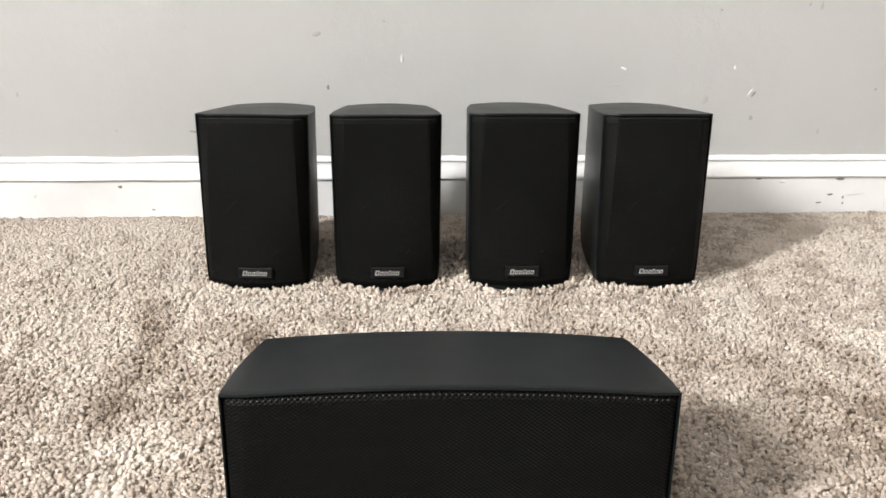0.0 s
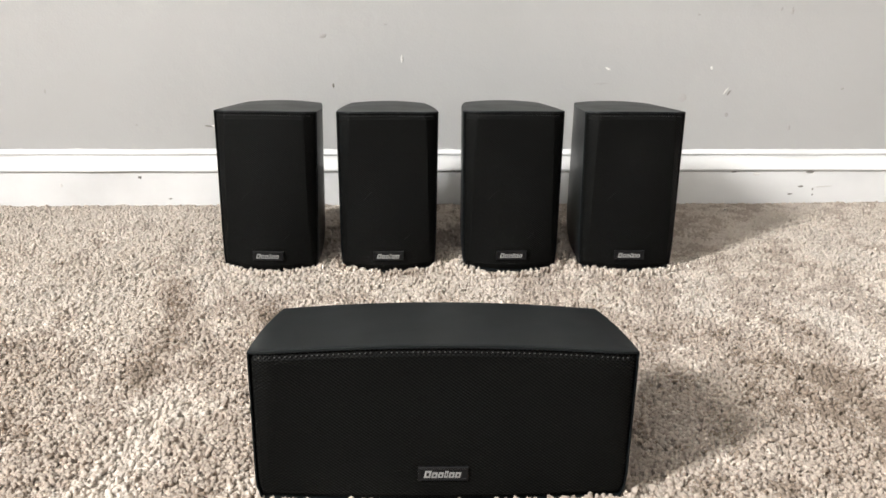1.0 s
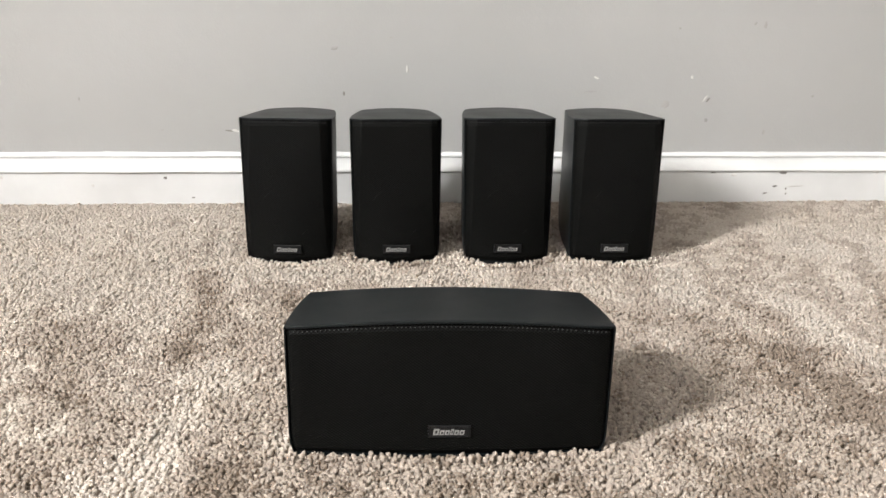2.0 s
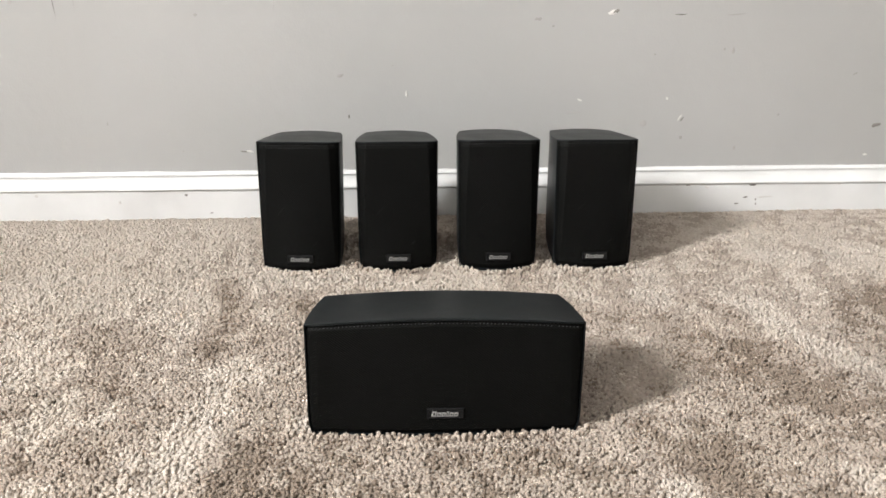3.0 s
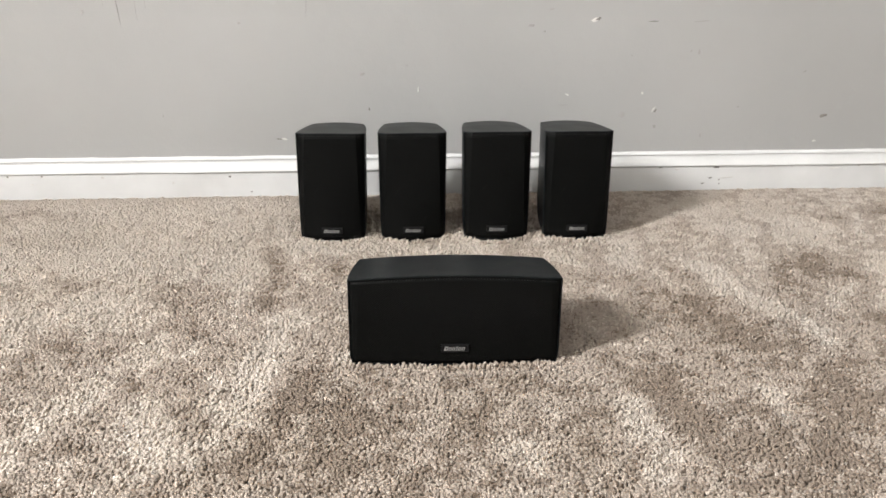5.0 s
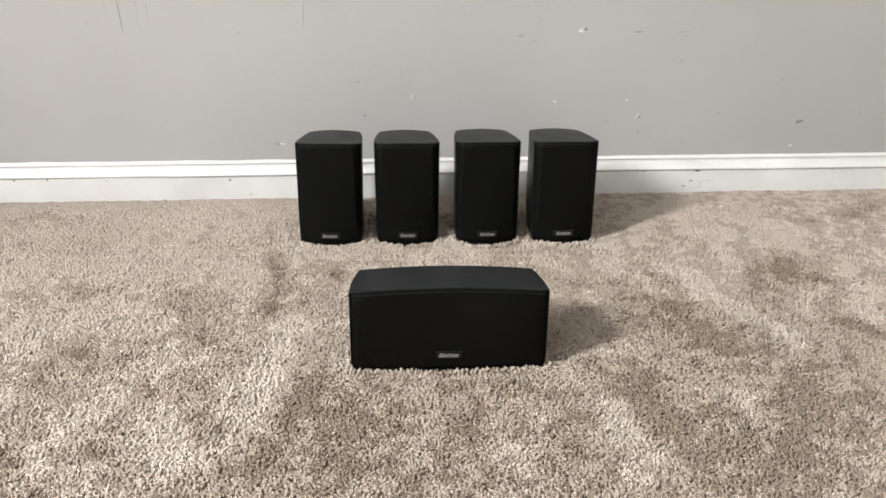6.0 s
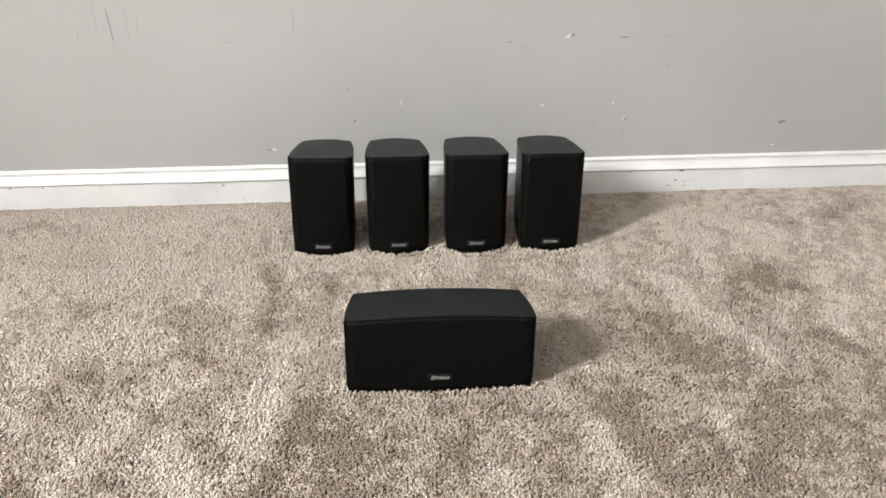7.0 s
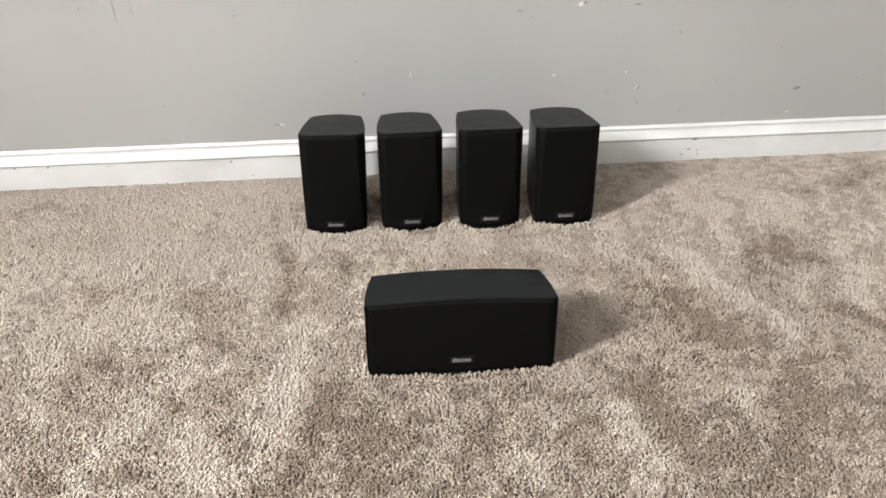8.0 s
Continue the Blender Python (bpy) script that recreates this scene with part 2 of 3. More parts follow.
def shell_mesh(sh, z0):
    lip, gap = 0.0020, 0.0032
    levels = [(0.0, 0, 0.003), (0.0008, 0, 0.0006), (0.0016, 0, 0), (0.002, gap, 0)]
    levels += [(0.002 + (sh.h - lip - 0.002) * i / 12, gap, 0) for i in range(1, 13)]
    levels += [(sh.h - lip + 0.0003, 0, 0), (sh.h - 0.0007, 0, 0), (sh.h - 0.0002, 0, 0.0002), (sh.h, 0, 0.0008)]
    vs, fs = [], []
    n = len(sh.outline(0))
    for z, recess, inset in levels:
        for x, y in sh.outline(z, recess, inset):
            # levels follow the sloping, crowned top
            f = (z / sh.h) ** 3
            vs.append((x, y, z0 * (1 - z / sh.h) + z + f * (sh.top(x, y) - sh.h)))
    last = sh.outline(sh.h, 0, 0.0008)
    cx, cy = 0.0, sum(p[1] for p in last) / n
    for k in (0.9, 0.75, 0.55, 0.35, 0.15):
        for x, y in last:
            px, py = cx + (x - cx) * k, cy + (y - cy) * k
            vs.append((px, py, sh.top(px, py)))
    rings = len(levels) + 5
    for r in range(rings - 1):
        for i in range(n):
            j = (i + 1) % n
            fs.append((r * n + i, r * n + j, (r + 1) * n + j, (r + 1) * n + i))
    fs.append(tuple(range(n)))
    fs.append(tuple((rings - 1) * n + i for i in range(n)))
    return vs, fs


def grille_mesh(sh):
    """The curved perforated sheet with rolled edges, 3 mm deep."""
    nx, nz, vs, fs = 48, 30, [], []
    z0, z1 = 0.0024, sh.h - 0.0030
    for j in range(nz + 1):
        z = z0 + (z1 - z0) * j / nz
        hw = sh.wide(z) - 0.0016
        for i in range(nx + 1):
            c = 1 - sh.crease(z)
            u = abs(i - nx / 2)
            u = math.copysign(c * u / 18 if u <= 18 else c + (1 - c) * (u - 18) / 6, i - nx / 2)
            x = hw * u
            edge = min(i, nx - i, 2 * j, 2 * (nz - j))
            back = 0.0022 if edge == 0 else 0.0004 if edge == 1 else 0.0
            zz = z + (z / sh.h) ** 3 * (sh.top(x, sh.front(x, z)) - sh.h)
            vs.append((x, sh.front(x, z) + back, zz))
    m = nx + 1
    for j in range(nz):
        for i in range(nx):
            a = j * m + i
            fs.append((a, a + 1, a + m + 1, a + m))
    k = len(vs)
    vs += [(x * 0.995, y + 0.0028, z) for x, y, z in vs]
    fs += [tuple(i + k for i in reversed(f)) for f in fs]
    ring = list(range(m)) + [j * m + nx for j in range(1, nz + 1)] + [nz * m + i for i in range(nx - 1, -1, -1)] + [j * m for j in range(nz - 1, 0, -1)]
    for a, b in zip(ring, ring[1:] + ring[:1]):
        fs.append((a, b, b + k, a + k))
    return vs, fs


def grille_dots(sh):
    """Small grey boxes that paint the glints of the holes along the sheet's upper edge."""
    vs, fs = [], []
    z = sh.h - 0.0046
    hw = sh.wide(z) - 0.006
    n = int(2 * hw / (0.0033 if sh.hw > 0.1 else 0.0024))
    for i in range(n):
        x = -hw + (i + 0.5) * 2 * hw / n
        if random.random() < 0.02:
            continue
        y = sh.front(x, z) - 0.0001
        zz = z + sh.top(x, y) - sh.h
        w, hgt = random.uniform(0.00025, 0.00055), random.uniform(0.00015, 0.00028)
        v, f = box(x - w, x + w, y - 0.0002, y + 0.0006, zz - hgt, zz + hgt)
        k = len(vs)
        vs += v
        fs += [tuple(q + k for q in g) for g in f]
    return vs, fs


def arc_mesh(sh, cz, radius, a0, a1, width):
    """A thin arc of the driver's rim that shows at the sheet."""
    vs, fs, n = [], [], 14
    for i in range(n + 1):
        a = radians(a0 + (a1 - a0) * i / n)
        w = width * math.sin(math.pi * (i + 0.15) / (n + 0.3))
        for r, d in ((radius - w, 0.0002), (radius, -0.00025), (radius + w, 0.0002)):
            x, z = r * math.cos(a), cz + r * math.sin(a)
            vs.append((x, sh.front(x, z) + d, z))
        if i:
            b = 3 * i
            fs += [(b - 3, b - 2, b + 1, b), (b - 2, b - 1, b + 2, b + 1), (b - 3, b, b + 2, b - 1)]
    fs += [(0, 1, 2), (3 * n, 3 * n + 2, 3 * n + 1)]
    return vs, fs


def badge(sh, parent, cz):
    w, h, d = 0.0165, 0.0050, 0.0016
    y = sh.front(0, cz)
    lean = (sh.front(0, cz + 0.005) - sh.front(0, cz - 0.005)) / 0.01
    vs, fs = [], []
    for k, (i, dep) in enumerate(((0, 0.0015), (0, -d + 0.0004), (0.0005, -d), (0.0013, -d), (0.0016, -d + 0.0003))):
        for sx, sz in ((-1, -1), (1, -1), (1, 1), (-1, 1)):
            z = cz + sz * (h - i)
            vs.append((sx * (w - i), y + dep + lean * (z - cz), z))
    for r in range(4):
        for i in range(4):
            j = (i + 1) % 4
            fs.append((r * 4 + i, r * 4 + j, r * 4 + 4 + j, r * 4 + 4 + i))
    fs += [(0, 1, 2, 3), (16, 17, 18, 19)]
    plate = mesh_object("badge", vs, fs, PLATE, parent, "black badge with a worn silver mark", 20)
    # the mark: a row of plain slanted blocks
    vs, fs = [], []
    x = -0.0122
    for wid, hgt in ((0.0042, 0.0025), (0.0034, 0.0019), (0.0032, 0.0019), (0.0022, 0.0024), (0.0034, 0.0019), (0.0034, 0.0019)):
        b = len(vs)
        lo = cz - 0.0025
        for px, pz in ((x, lo), (x + wid, lo), (x + wid, lo + 2 * hgt), (x, lo + 2 * hgt)):
            sl = (pz - cz) * 0.22
            for dep in (0.0006, -0.0001):
                vs.append((px + sl, y - d + dep + lean * (pz - cz), pz))
        # each block is a slanted frame with a dark heart
        ring = [b, b + 2, b + 4, b + 6]
        mx = [sum(vs[i][a] for i in ring) / 4 for a in range(3)]
        c = len(vs)
        for i in ring:
            for dep in (0.0, -0.0007):
                q = vs[i]
                vs.append((mx[0] + (q[0] - mx[0]) * 0.42, q[1] + dep, mx[2] + (q[2] - mx[2]) * 0.42))
        for i in range(4):
            j = (i + 1) % 4
            fs += [(b + 2 * i + 1, b + 2 * j + 1, c + 2 * j + 1, c + 2 * i + 1), (b + 2 * i, b + 2 * j, b + 2 * j + 1, b + 2 * i + 1)]
        x += wid + 0.0008
    mesh_object("mark", vs, fs, SILVER, plate, "worn silver mark")["kind"] = "stuff"


def loudspeaker(name, sh, badge_z, place, label, category, group="", drivers=()):
    thing = tagged(new(name), label, category, group)
    mesh_object("cabinet", *shell_mesh(sh, -0.002), SHELL, thing, "charcoal satin plastic cabinet", 28)
    mesh_object("grille", *grille_mesh(sh), GRILLE, thing, "black perforated steel grille", 9)
    edge = mesh_object("grille_edge", *grille_dots(sh), EDGE, thing, "bright worn rims of holes")
    edge["kind"] = "stuff"
    badge(sh, thing, badge_z)
    for spec in drivers:
        mesh_object("driver_rim", *arc_mesh(sh, *spec), RIM, thing, "faint grey driver rim behind the grille", 60)
    thing.matrix_world = place
    return thing


SAT = Shape(0.0541, 0.1700, 0.0435, 0.110, 0.019, 0.0100, 0.095, 0.003, 0.0150, 0.008, 0.25, 0.25, 0.035)
CENTRE = Shape(0.1239, 0.1072, 0.1148, 0.088, 0.0060, 0.003, 0.062, 0.0055, 0.0142, 0.002, 0.11, 1.0)
satellites = "small satellite loudspeakers in a row"
sat_label = "small upright black loudspeaker standing on carpet by the wall"
SAT_PLACES = [(-0.1280, 0.7845, -3.4, 0.0), (0.0012, 0.7820, 0.0, 0.0), (0.1348, 0.7740, -0.4, 0.0030), (0.2645, 0.7715, -0.8, 0.0032)]
rims = ((0.062, 0.031, 118, 152, 0.0004), (0.062, 0.031, -58, -40, 0.00035))
first = loudspeaker("loudspeaker", SAT, 0.0185, pose(SAT_PLACES[0][0], SAT_PLACES[0][1], 0, 0, 0, SAT_PLACES[0][2]), sat_label, "loudspeaker", satellites, rims)
for x, y, turn, lift in SAT_PLACES[1:]:
    copy_thing(first, pose(x, y, lift, 0, 0, turn))
CENTRE_PLACE = (0.0378, 0.3886, -1.7, 0.0)
loudspeaker("centre_loudspeaker", CENTRE, 0.0225, pose(CENTRE_PLACE[0], CENTRE_PLACE[1], 0, 0, 0, CENTRE_PLACE[2]),
            "long low black centre loudspeaker lying on carpet", "loudspeaker")


# ---- marks on the wall and the baseboard ----
def blotch(name, x, z, w, h, tilt, mat, parent, face_y, proud=0.0006):
    """A small uneven chip, scuffed spot or toned dent side, slightly proud of the surface."""
    n, vs, fs = 12, [], []
    c, s = math.cos(radians(tilt)), math.sin(radians(tilt))
    for ring, dep in ((1.0, 0.0003), (0.55, -proud)):
        for i in range(n):
            a = math.tau * i / n
            k = ring * (0.7 + 0.6 * random.random())
            px, pz = w / 2 * k * math.cos(a), h / 2 * k * math.sin(a)
            vs.append((x + px * c - pz * s, face_y + dep, z + px * s + pz * c))
    for i in range(n):
        j = (i + 1) % n
        fs.append((i, j, n + j, n + i))
    fs.append(tuple(n + i for i in range(n)))
    fs.append(tuple(range(n)))
    return mesh_object(name, vs, fs, mat, parent, smooth=50)


# pale blotches: plaster chips, and lit sides of dents painted as tone
WALL_CHIPS_LIGHTS = [
    (0.333, 0.313, 0.0171, 0.0099, 25), (0.291, 0.18, 0.0089, 0.0038, -15), (0.431, 0.182, 0.0045, 0.0052, 0),
    (0.455, 0.152, 0.0148, 0.0034, 55), (0.774, 0.088, 0.0097, 0.0042, 0), (0.019, 0.191, 0.0027, 0.0111, 0),
    (-0.226, 0.102, 0.0128, 0.0043, -5),
]
# dark blotches: scuffs, and shaded sides of dents and chips painted as tone
WALL_SCUFFS_SHADES = [
    (0.338, 0.315, 0.0139, 0.0062, 20), (0.439, 0.31, 0.0195, 0.0022, 0), (0.459, 0.149, 0.0103, 0.0026, 55),
    (0.783, 0.137, 0.0179, 0.0069, 12), (-0.07, 0.156, 0.0032, 0.0074, 0), (-0.235, 0.102, 0.0128, 0.0025, -8),
    (-0.491, 0.338, 0.0010, 0.0760, 4),
]
WALL_SPOTS = [
    (0.513, 0.258, 0.0070, 0.0045, 60), (0.905, 0.153, 0.0080, 0.0040, 40), (0.404, 0.250, 0.0050, 0.0040, 0),
    (0.616, 0.155, 0.0060, 0.0040, 30), (0.243, 0.293, 0.0060, 0.0040, 0), (-0.550, 0.326, 0.0120, 0.0090, 70),
]
# smudges, with the shade of dents and raised paint runs painted as greyer tone
WALL_SMUDGES_DENTS = [
    (0.267, 0.352, 0.0084, 0.006, 0), (0.254, 0.331, 0.0127, 0.0049, 10), (0.525, 0.31, 0.0373, 0.0025, 4),
    (0.679, 0.284, 0.0034, 0.0078, 0), (0.732, 0.22, 0.0104, 0.004, 30), (0.396, 0.142, 0.0159, 0.0144, 0),
    (0.46, 0.119, 0.0069, 0.008, 0), (-0.002, 0.234, 0.0063, 0.0024, 0), (0.021, 0.19, 0.0021, 0.0099, 0),
    (-0.081, 0.219, 0.0126, 0.0072, 20), (-0.289, 0.308, 0.008, 0.0057, 0), (-0.328, 0.103, 0.0042, 0.0036, 0),
    (0.282, 0.16, 0.029, 0.0026, 4), (-0.515, 0.355, 0.0011, 0.0480, 4), (-0.461, 0.345, 0.0011, 0.0780, 1), (-0.444, 0.352, 0.0010, 0.0540, 0),
    (-0.173, 0.342, 0.0011, 0.0700, -4), (0.551, 0.101, 0.0059, 0.0108, 0), (0.528, 0.256, 0.0056, 0.0128, 0),
    (0.219, 0.303, 0.0148, 0.0061, 0), (-0.437, 0.147, 0.0031, 0.0071, 0),
]
BOARD_SCUFFS = [
    (-0.503, 0.046, 0.0052, 0.0036, 0), (-0.723, 0.04, 0.0051, 0.0035, -20), (-0.663, 0.04, 0.0041, 0.0035, 0),
    (-0.328, 0.036, 0.0053, 0.0037, 0), (-0.291, 0.006, 0.0065, 0.0025, 0), (0.478, 0.043, 0.007, 0.0041, 0),
    (0.537, 0.046, 0.0071, 0.0041, 0), (0.586, 0.042, 0.0119, 0.0048, 0), (0.576, 0.021, 0.0084, 0.0036, 10),
    (0.562, 0.01, 0.0084, 0.0028, 0), (0.594, 0.017, 0.0029, 0.0041, 0), (0.595, 0.009, 0.0029, 0.0041, 0),
    (0.661, 0.045, 0.0072, 0.0041, 0),
]
BOARD_SMUDGES = [
    (0.51, 0.039, 0.0094, 0.0054, 0), (0.733, 0.044, 0.006, 0.007, 0), (0.867, 0.043, 0.0061, 0.0056, 0),
    (0.995, 0.023, 0.0677, 0.0029, 35), (-0.37, 0.044, 0.0424, 0.0024, 3), (0.608, 0.021, 0.0336, 0.0028, 3),
    (-0.556, 0.037, 0.0062, 0.0048, 0), (-0.431, 0.025, 0.0053, 0.0061, 0), (-0.683, 0.025, 0.0062, 0.0035, 0),
    (0.819, 0.037, 0.0245, 0.0028, 2), (0.94, 0.045, 0.0322, 0.0028, 2),
]
for kind, mat, marks, proud in (("chip_and_dent_light", CHIP, WALL_CHIPS_LIGHTS, 0.0005), ("scuff_and_shade", WALL_SCUFF_SHADE, WALL_SCUFFS_SHADES, 0.0008), ("smudge", DENT, WALL_SMUDGES_DENTS + WALL_SPOTS, 0.0003)):
    for x, z, w, h, tilt in marks:
        blotch(kind, x, z, w, h, tilt, mat, wall_north, R["y1"], proud)
for kind, mat, marks in (("scuff_and_shade", SCUFF, BOARD_SCUFFS), ("smudge", TRIM_WORN, BOARD_SMUDGES)):
    for x, z, w, h, tilt in marks:
        blotch(kind, x, z, w, h, tilt, mat, baseboard, W - 0.0132, 0.0004)


# ---- carpet pile ----
def value_noise(x, y, cell, seed):
    g = np.random.default_rng(seed).random((160, 160))
    u, v = x / cell + 60, y / cell + 60
    i, j = np.floor(u).astype(int), np.floor(v).astype(int)
    fu, fv = u - i, v - j
    fu, fv = fu * fu * (3 - 2 * fu), fv * fv * (3 - 2 * fv)
    i, j = i % 158, j % 158
    return (g[i, j] * (1 - fu) + g[i + 1, j] * fu) * (1 - fv) + (g[i, j + 1] * (1 - fu) + g[i + 1, j + 1] * fu) * fv


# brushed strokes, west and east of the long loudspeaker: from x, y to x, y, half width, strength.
# In the pale ones the pile lies away from the window, in the brown ones it stands towards it; yarn tones paint that
# light and shade.
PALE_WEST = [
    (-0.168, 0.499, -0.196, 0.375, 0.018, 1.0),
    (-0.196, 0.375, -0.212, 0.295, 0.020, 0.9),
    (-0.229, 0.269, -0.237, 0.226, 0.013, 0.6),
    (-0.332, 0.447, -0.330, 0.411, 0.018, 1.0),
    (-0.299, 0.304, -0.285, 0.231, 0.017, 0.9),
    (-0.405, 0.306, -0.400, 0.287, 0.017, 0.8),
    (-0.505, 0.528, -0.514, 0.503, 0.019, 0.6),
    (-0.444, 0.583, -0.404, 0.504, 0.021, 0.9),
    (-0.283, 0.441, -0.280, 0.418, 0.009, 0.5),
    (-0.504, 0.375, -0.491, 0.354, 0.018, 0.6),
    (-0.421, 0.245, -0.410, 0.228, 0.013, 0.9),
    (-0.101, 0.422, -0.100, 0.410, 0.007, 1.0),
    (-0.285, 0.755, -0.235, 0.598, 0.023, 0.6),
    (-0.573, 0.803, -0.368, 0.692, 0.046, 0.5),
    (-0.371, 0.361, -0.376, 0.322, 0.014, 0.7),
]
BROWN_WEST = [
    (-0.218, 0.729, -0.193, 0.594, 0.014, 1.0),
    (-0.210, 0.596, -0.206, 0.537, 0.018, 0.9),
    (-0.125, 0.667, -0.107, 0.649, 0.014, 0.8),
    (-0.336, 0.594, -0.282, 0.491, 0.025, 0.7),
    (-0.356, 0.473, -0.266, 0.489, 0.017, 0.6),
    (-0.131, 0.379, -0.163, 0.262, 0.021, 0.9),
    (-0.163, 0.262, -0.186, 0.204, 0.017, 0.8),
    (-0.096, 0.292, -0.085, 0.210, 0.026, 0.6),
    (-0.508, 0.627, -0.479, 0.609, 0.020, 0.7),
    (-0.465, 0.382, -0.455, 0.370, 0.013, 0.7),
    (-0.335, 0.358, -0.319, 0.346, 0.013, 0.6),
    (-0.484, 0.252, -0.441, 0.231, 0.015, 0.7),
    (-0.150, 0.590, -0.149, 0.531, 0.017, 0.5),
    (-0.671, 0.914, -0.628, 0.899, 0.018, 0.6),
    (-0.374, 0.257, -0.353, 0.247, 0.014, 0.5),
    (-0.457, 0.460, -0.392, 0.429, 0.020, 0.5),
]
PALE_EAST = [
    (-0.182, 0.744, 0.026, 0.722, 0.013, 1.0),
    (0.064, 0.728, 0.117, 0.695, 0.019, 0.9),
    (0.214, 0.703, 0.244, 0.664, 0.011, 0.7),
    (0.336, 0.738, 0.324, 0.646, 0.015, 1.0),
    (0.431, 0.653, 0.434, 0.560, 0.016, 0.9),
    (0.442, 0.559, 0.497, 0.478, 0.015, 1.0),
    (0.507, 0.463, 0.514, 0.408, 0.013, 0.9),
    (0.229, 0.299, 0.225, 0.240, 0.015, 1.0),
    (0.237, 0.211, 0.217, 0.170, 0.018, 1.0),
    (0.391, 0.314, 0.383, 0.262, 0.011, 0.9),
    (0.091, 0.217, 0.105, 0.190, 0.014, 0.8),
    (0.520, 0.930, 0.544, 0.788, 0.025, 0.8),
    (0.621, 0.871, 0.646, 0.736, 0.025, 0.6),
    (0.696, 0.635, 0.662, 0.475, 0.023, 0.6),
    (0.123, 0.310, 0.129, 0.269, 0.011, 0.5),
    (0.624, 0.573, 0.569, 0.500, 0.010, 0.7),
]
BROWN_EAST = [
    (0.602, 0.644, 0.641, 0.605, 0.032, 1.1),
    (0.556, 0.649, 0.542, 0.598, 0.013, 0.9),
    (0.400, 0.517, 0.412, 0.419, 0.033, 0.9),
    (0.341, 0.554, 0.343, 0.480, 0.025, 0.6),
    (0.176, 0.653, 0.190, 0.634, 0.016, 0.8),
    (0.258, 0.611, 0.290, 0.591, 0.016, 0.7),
    (0.376, 0.632, 0.389, 0.614, 0.018, 0.7),
    (0.278, 0.337, 0.286, 0.252, 0.018, 0.8),
    (0.487, 0.337, 0.466, 0.253, 0.022, 0.7),
    (0.617, 0.473, 0.655, 0.433, 0.017, 0.9),
    (0.319, 0.230, 0.332, 0.210, 0.015, 0.7),
    (0.581, 0.828, 0.602, 0.826, 0.015, 0.8),
    (0.696, 0.863, 0.738, 0.835, 0.015, 0.7),
    (0.826, 0.873, 0.941, 0.912, 0.018, 0.8),
    (0.079, 0.346, 0.166, 0.337, 0.012, 0.5),
    (0.225, 0.388, 0.340, 0.401, 0.017, 0.4),
]


def brushed(x, y, strokes):
    total = np.zeros(len(x))
    x, y = x + 0.018 * (value_noise(x, y, 0.045, 21) - 0.5), y + 0.03 * (value_noise(x, y, 0.045, 22) - 0.5)
    for x0, y0, x1, y1, wide, amount in strokes:
        dx, dy = x1 - x0, y1 - y0
        t = np.clip(((x - x0) * dx + (y - y0) * dy) / (dx * dx + dy * dy), 0, 1)
        d = np.hypot(x - x0 - t * dx, y - y0 - t * dy) * (0.7 + 0.6 * value_noise(x, y, 0.02, 7))
        total = np.maximum(total, amount * np.exp(-(d / (1.25 * wide)) ** 2))
    return total


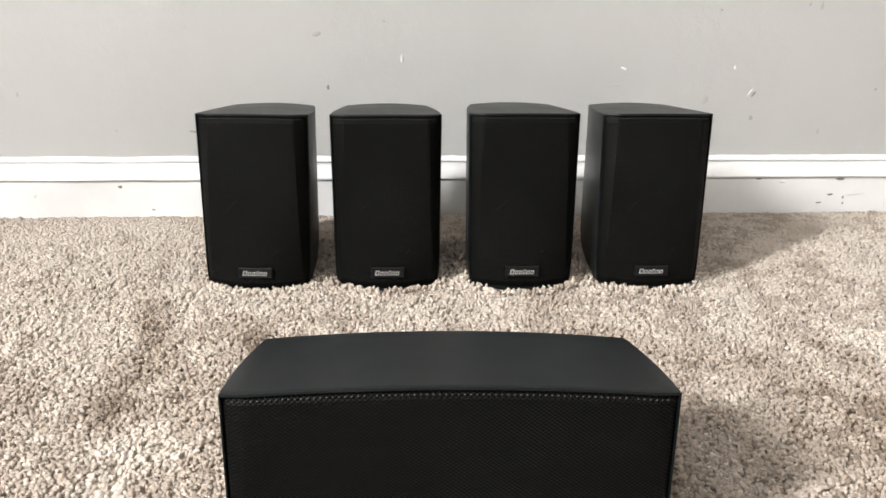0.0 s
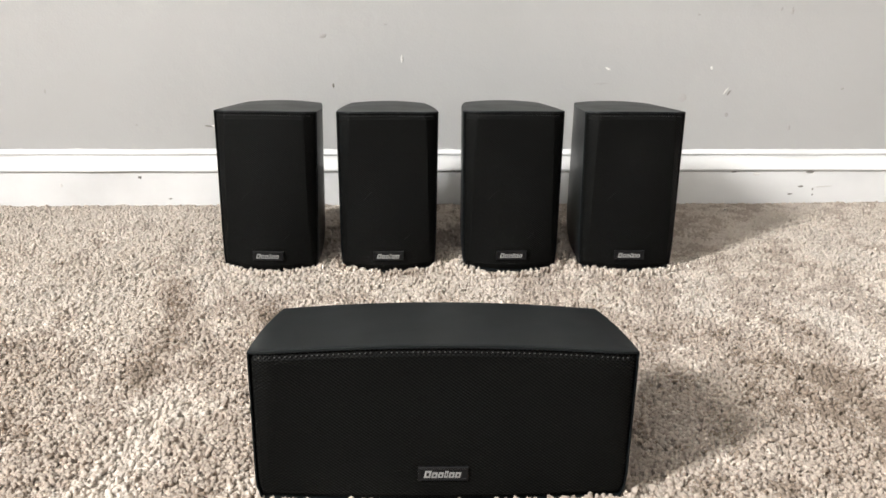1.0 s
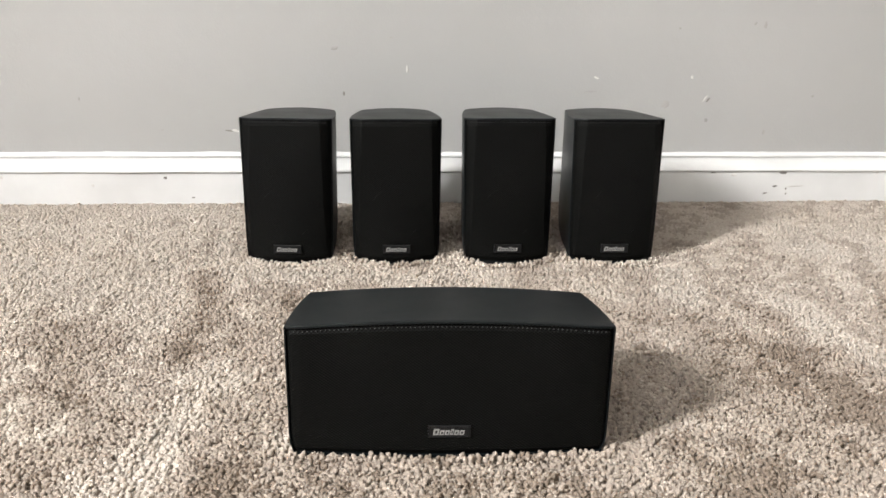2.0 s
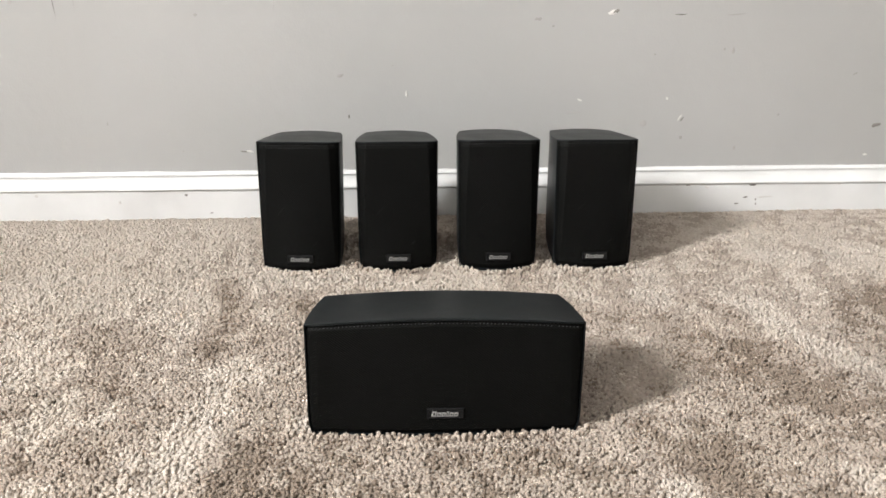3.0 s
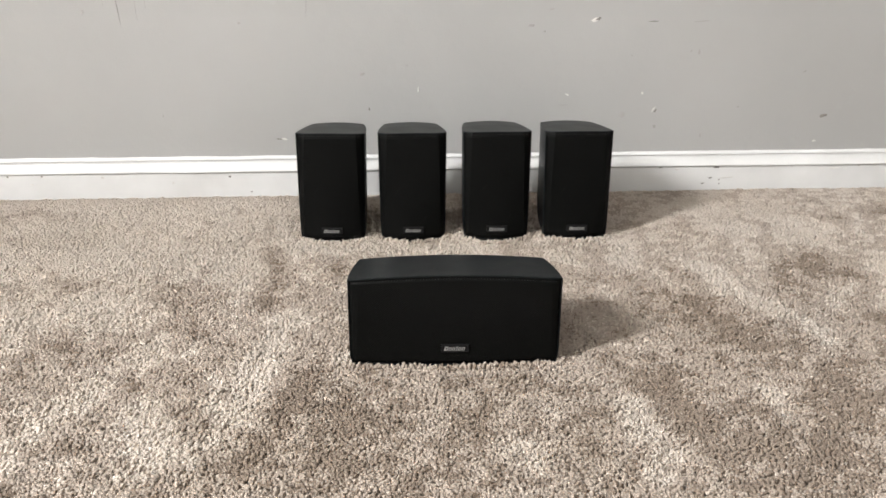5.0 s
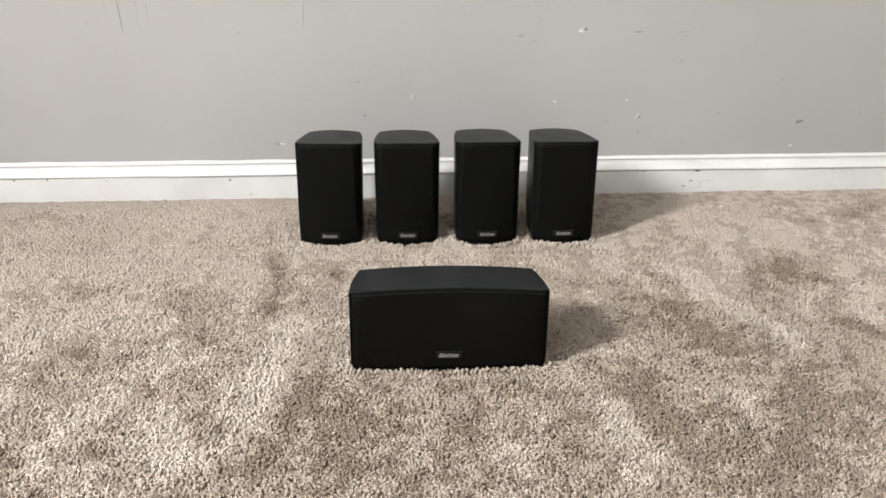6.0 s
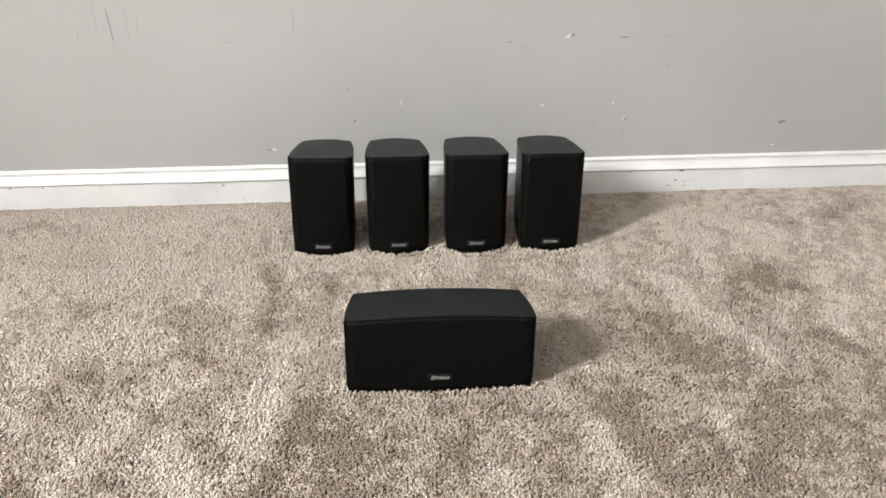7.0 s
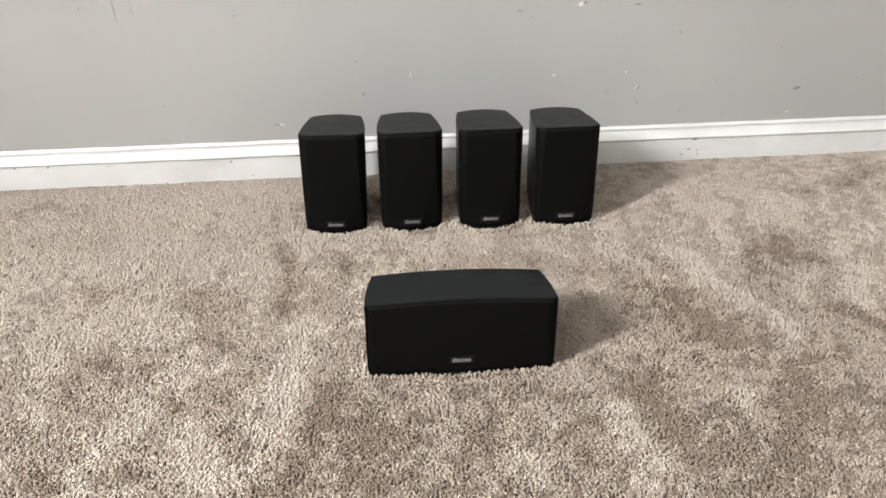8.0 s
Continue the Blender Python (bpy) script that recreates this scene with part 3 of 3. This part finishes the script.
def pile(step=0.0022):
    rng = np.random.default_rng(5)

    def scatter(x0, x1, y0, y1, gap):
        gx, gy = np.meshgrid(np.arange(x0, x1, gap), np.arange(y0, y1, gap))
        gx, gy = gx.ravel(), gy.ravel()
        m = len(gx)
        return gx + rng.uniform(-0.6, 0.6, m) * gap, np.minimum(gy + rng.uniform(-0.6, 0.6, m) * gap, 0.999)

    def in_view(px, py):
        side = 0.50 + 0.30 * (py - 0.1) / 0.9
        return (px > -side - 0.02) & (px < side + 0.15 + 0.12 * (py - 0.1)) & (py > 0.085)

    # fine tufts on the floor that the camera sees, coarser and thinning ones beyond
    x, y = scatter(-0.86, 1.16, 0.08, 1.002, step)
    keep = in_view(x, y)
    x, y = x[keep], y[keep]
    fx, fy = scatter(-1.5, 1.8, -0.7, 1.0, 0.0082)
    away = np.hypot(np.maximum(np.abs(fx - 0.15) - 0.75, 0), np.maximum(0.1 - fy, 0))
    keep = ~in_view(fx, fy) & (rng.random(len(fx)) > away / 0.75)
    x, y = np.concatenate([x, fx[keep]]), np.concatenate([y, fy[keep]])
    n, coarse = len(x), np.concatenate([np.ones(len(x) - keep.sum()), np.full(keep.sum(), 3.0)])
    # which way the pile lies: brushed strokes, small clumps, and each tuft for itself
    pale, brown = brushed(x, y, PALE_WEST + PALE_EAST), brushed(x, y, BROWN_WEST + BROWN_EAST)
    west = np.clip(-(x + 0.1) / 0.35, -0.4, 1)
    lie = 0.22 + 0.35 * west + 0.6 * (value_noise(x, y, 0.10, 1) - 0.5) + 1.1 * pale - 1.3 * brown
    lie = np.clip(lie, -0.85, 1.2)
    lean_x = 0.45 * lie + 0.7 * (value_noise(x, y, 0.012, 4) - 0.5) + rng.normal(0, 0.46, n)
    lean_y = 0.95 * lie + 0.7 * (value_noise(x, y, 0.012, 5) - 0.5) + rng.normal(0, 0.46, n)
    length = 0.0092 + 0.0022 * (value_noise(x, y, 0.0095, 9) - 0.5) + rng.normal(0, 0.0006, n)
    length = length + 0.0014 * (value_noise(x, y, 0.09, 8) - 0.5) - 0.0040 * np.clip((y - 0.93) / 0.06, 0, 1)
    length = length + 0.0020 * np.exp(-((x - 0.2) / 0.12) ** 2 - ((y - 0.82) / 0.09) ** 2)
    # pressed down under the loudspeakers
    for px, py, turn, lift, sh in [(*p, SAT) for p in SAT_PLACES] + [(*CENTRE_PLACE, CENTRE)]:
        c, s = math.cos(radians(-turn)), math.sin(radians(-turn))
        u, v = (x - px) * c - (y - py) * s, (x - px) * s + (y - py) * c
        front = -sh.b0 * (1 - np.minimum(np.abs(u) / sh.hw, 1) ** 2)
        inside = (np.abs(u) < sh.hw + 0.001) & (v > front - 0.0012) & (v < sh.depth + 0.016)
        length = np.where(inside, 0.0045 + lift, length)
        lean_x, lean_y = np.where(inside, 0.0, lean_x), np.where(inside, 0.0, lean_y)
        near = (np.abs(u) < sh.hw + 0.005) & (v > front - 0.008) & (v < sh.depth + 0.02) & ~inside
        length = np.where(near, length + 0.5 * lift + rng.uniform(0.0012, 0.0038, n), length)
        lean_y = np.where(near & (v < 0.02), np.minimum(lean_y, 0.1), lean_y)
    # the axis of each tuft and two directions across it
    axis = np.stack([lean_x, lean_y, np.ones(n)], 1)
    axis /= np.linalg.norm(axis, axis=1)[:, None]
    across = np.cross(axis, np.array([0.3, 0.2, 0.0]) + rng.normal(0, 1, (n, 3)))
    across /= np.linalg.norm(across, axis=1)[:, None]
    other = np.cross(axis, across)
    size = rng.uniform(0.75, 1.35, n) * coarse
    root = np.stack([x, y, np.full(n, -PILE_H)], 1)
    sides, rings = 3, ((0.45, 0.0019), (0.88, 0.0021))
    per = sides * len(rings) + 1
    verts = np.zeros((n, per, 3))
    for r, (f, rad) in enumerate(rings):
        middle = root + axis * (length * f)[:, None]
        middle[:, 2] += 0.0016 * (1 - f)
        for k in range(sides):
            a = math.tau * k / sides + 0.6 * r
            wide = (rad * size * rng.uniform(0.7, 1.3, n))[:, None]
            verts[:, r * sides + k] = middle + wide * (math.cos(a) * across + math.sin(a) * other)
    verts[:, per - 1] = root + axis * (length * 1.04)[:, None]
    verts[:, :, 1] = np.minimum(verts[:, :, 1], 0.9998)
    top = (len(rings) - 1) * sides
    quads = np.array([(r * sides + k, r * sides + (k + 1) % sides, (r + 1) * sides + (k + 1) % sides, (r + 1) * sides + k)
                      for r in range(len(rings) - 1) for k in range(sides)])
    tris = np.array([(top + k, top + (k + 1) % sides, per - 1) for k in range(sides)])
    one = np.concatenate([quads.ravel(), tris.ravel()])
    loops = (np.arange(n)[:, None] * per + one[None, :]).ravel()
    counts = np.tile(np.array([4] * len(quads) + [3] * len(tris)), n)
    starts = np.concatenate([[0], np.cumsum(counts)[:-1]])
    me = bpy.data.meshes.new("carpet_pile")
    me.vertices.add(n * per)
    me.vertices.foreach_set("co", verts.ravel())
    me.loops.add(len(loops))
    me.loops.foreach_set("vertex_index", loops.astype(np.int32))
    me.polygons.add(len(counts))
    me.polygons.foreach_set("loop_start", starts.astype(np.int32))
    me.update(calc_edges=True)
    me.shade_smooth()
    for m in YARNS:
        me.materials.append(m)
    # nap light painted as yarn tone: strokes, paler west and towards the wall, noise
    nap_shade = 0.95 - 1.7 * pale + 1.1 * brown - 0.36 * west - 0.6 * np.clip((y - 0.47) / 0.33, -0.7, 1.2) + 0.6 * (value_noise(x - 0.3 * y, 0.4 * y, 0.035, 12) - 0.5)
    nap_shade = nap_shade + 1.2 * (value_noise(x, y, 0.013, 11) - 0.5) + 0.6 * (value_noise(x, y, 0.006, 13) - 0.5) + rng.normal(0, 0.15, n)
    me.polygons.foreach_set("material_index", np.repeat(np.clip(np.round(nap_shade), 0, 2).astype(np.int32), len(quads) + len(tris)))
    ob = new("carpet_pile", me)
    ob.parent = floor
    return tagged(ob, "soft beige twisted yarn tufts", kind="stuff")


# crumbs and lint in the pile
for x, y in ((-0.402, 0.610), (0.455, 0.962), (0.735, 0.985), (0.382, 0.262)):
    d = bmesh.new()
    bmesh.ops.create_icosphere(d, subdivisions=1, radius=0.0016)
    for v in d.verts:
        v.co *= random.uniform(0.6, 1.3)
        v.co.z *= 0.6
    me = bpy.data.meshes.new("crumb")
    d.to_mesh(me)
    d.free()
    me.materials.append(SCUFF)
    tagged(new("crumb", me), "tiny dark crumb lying in the beige carpet", "crumb", "crumbs in the carpet").location = (x, y, 0.0005)
bed = mesh_object("carpet_bed", *box(R["x0"] + 0.001, R["x1"] - 0.001, R["y0"] + 0.001, 0.935, -PILE_H + 0.001, -0.0045), BACKING, floor)
bed["kind"] = "stuff"
pile()
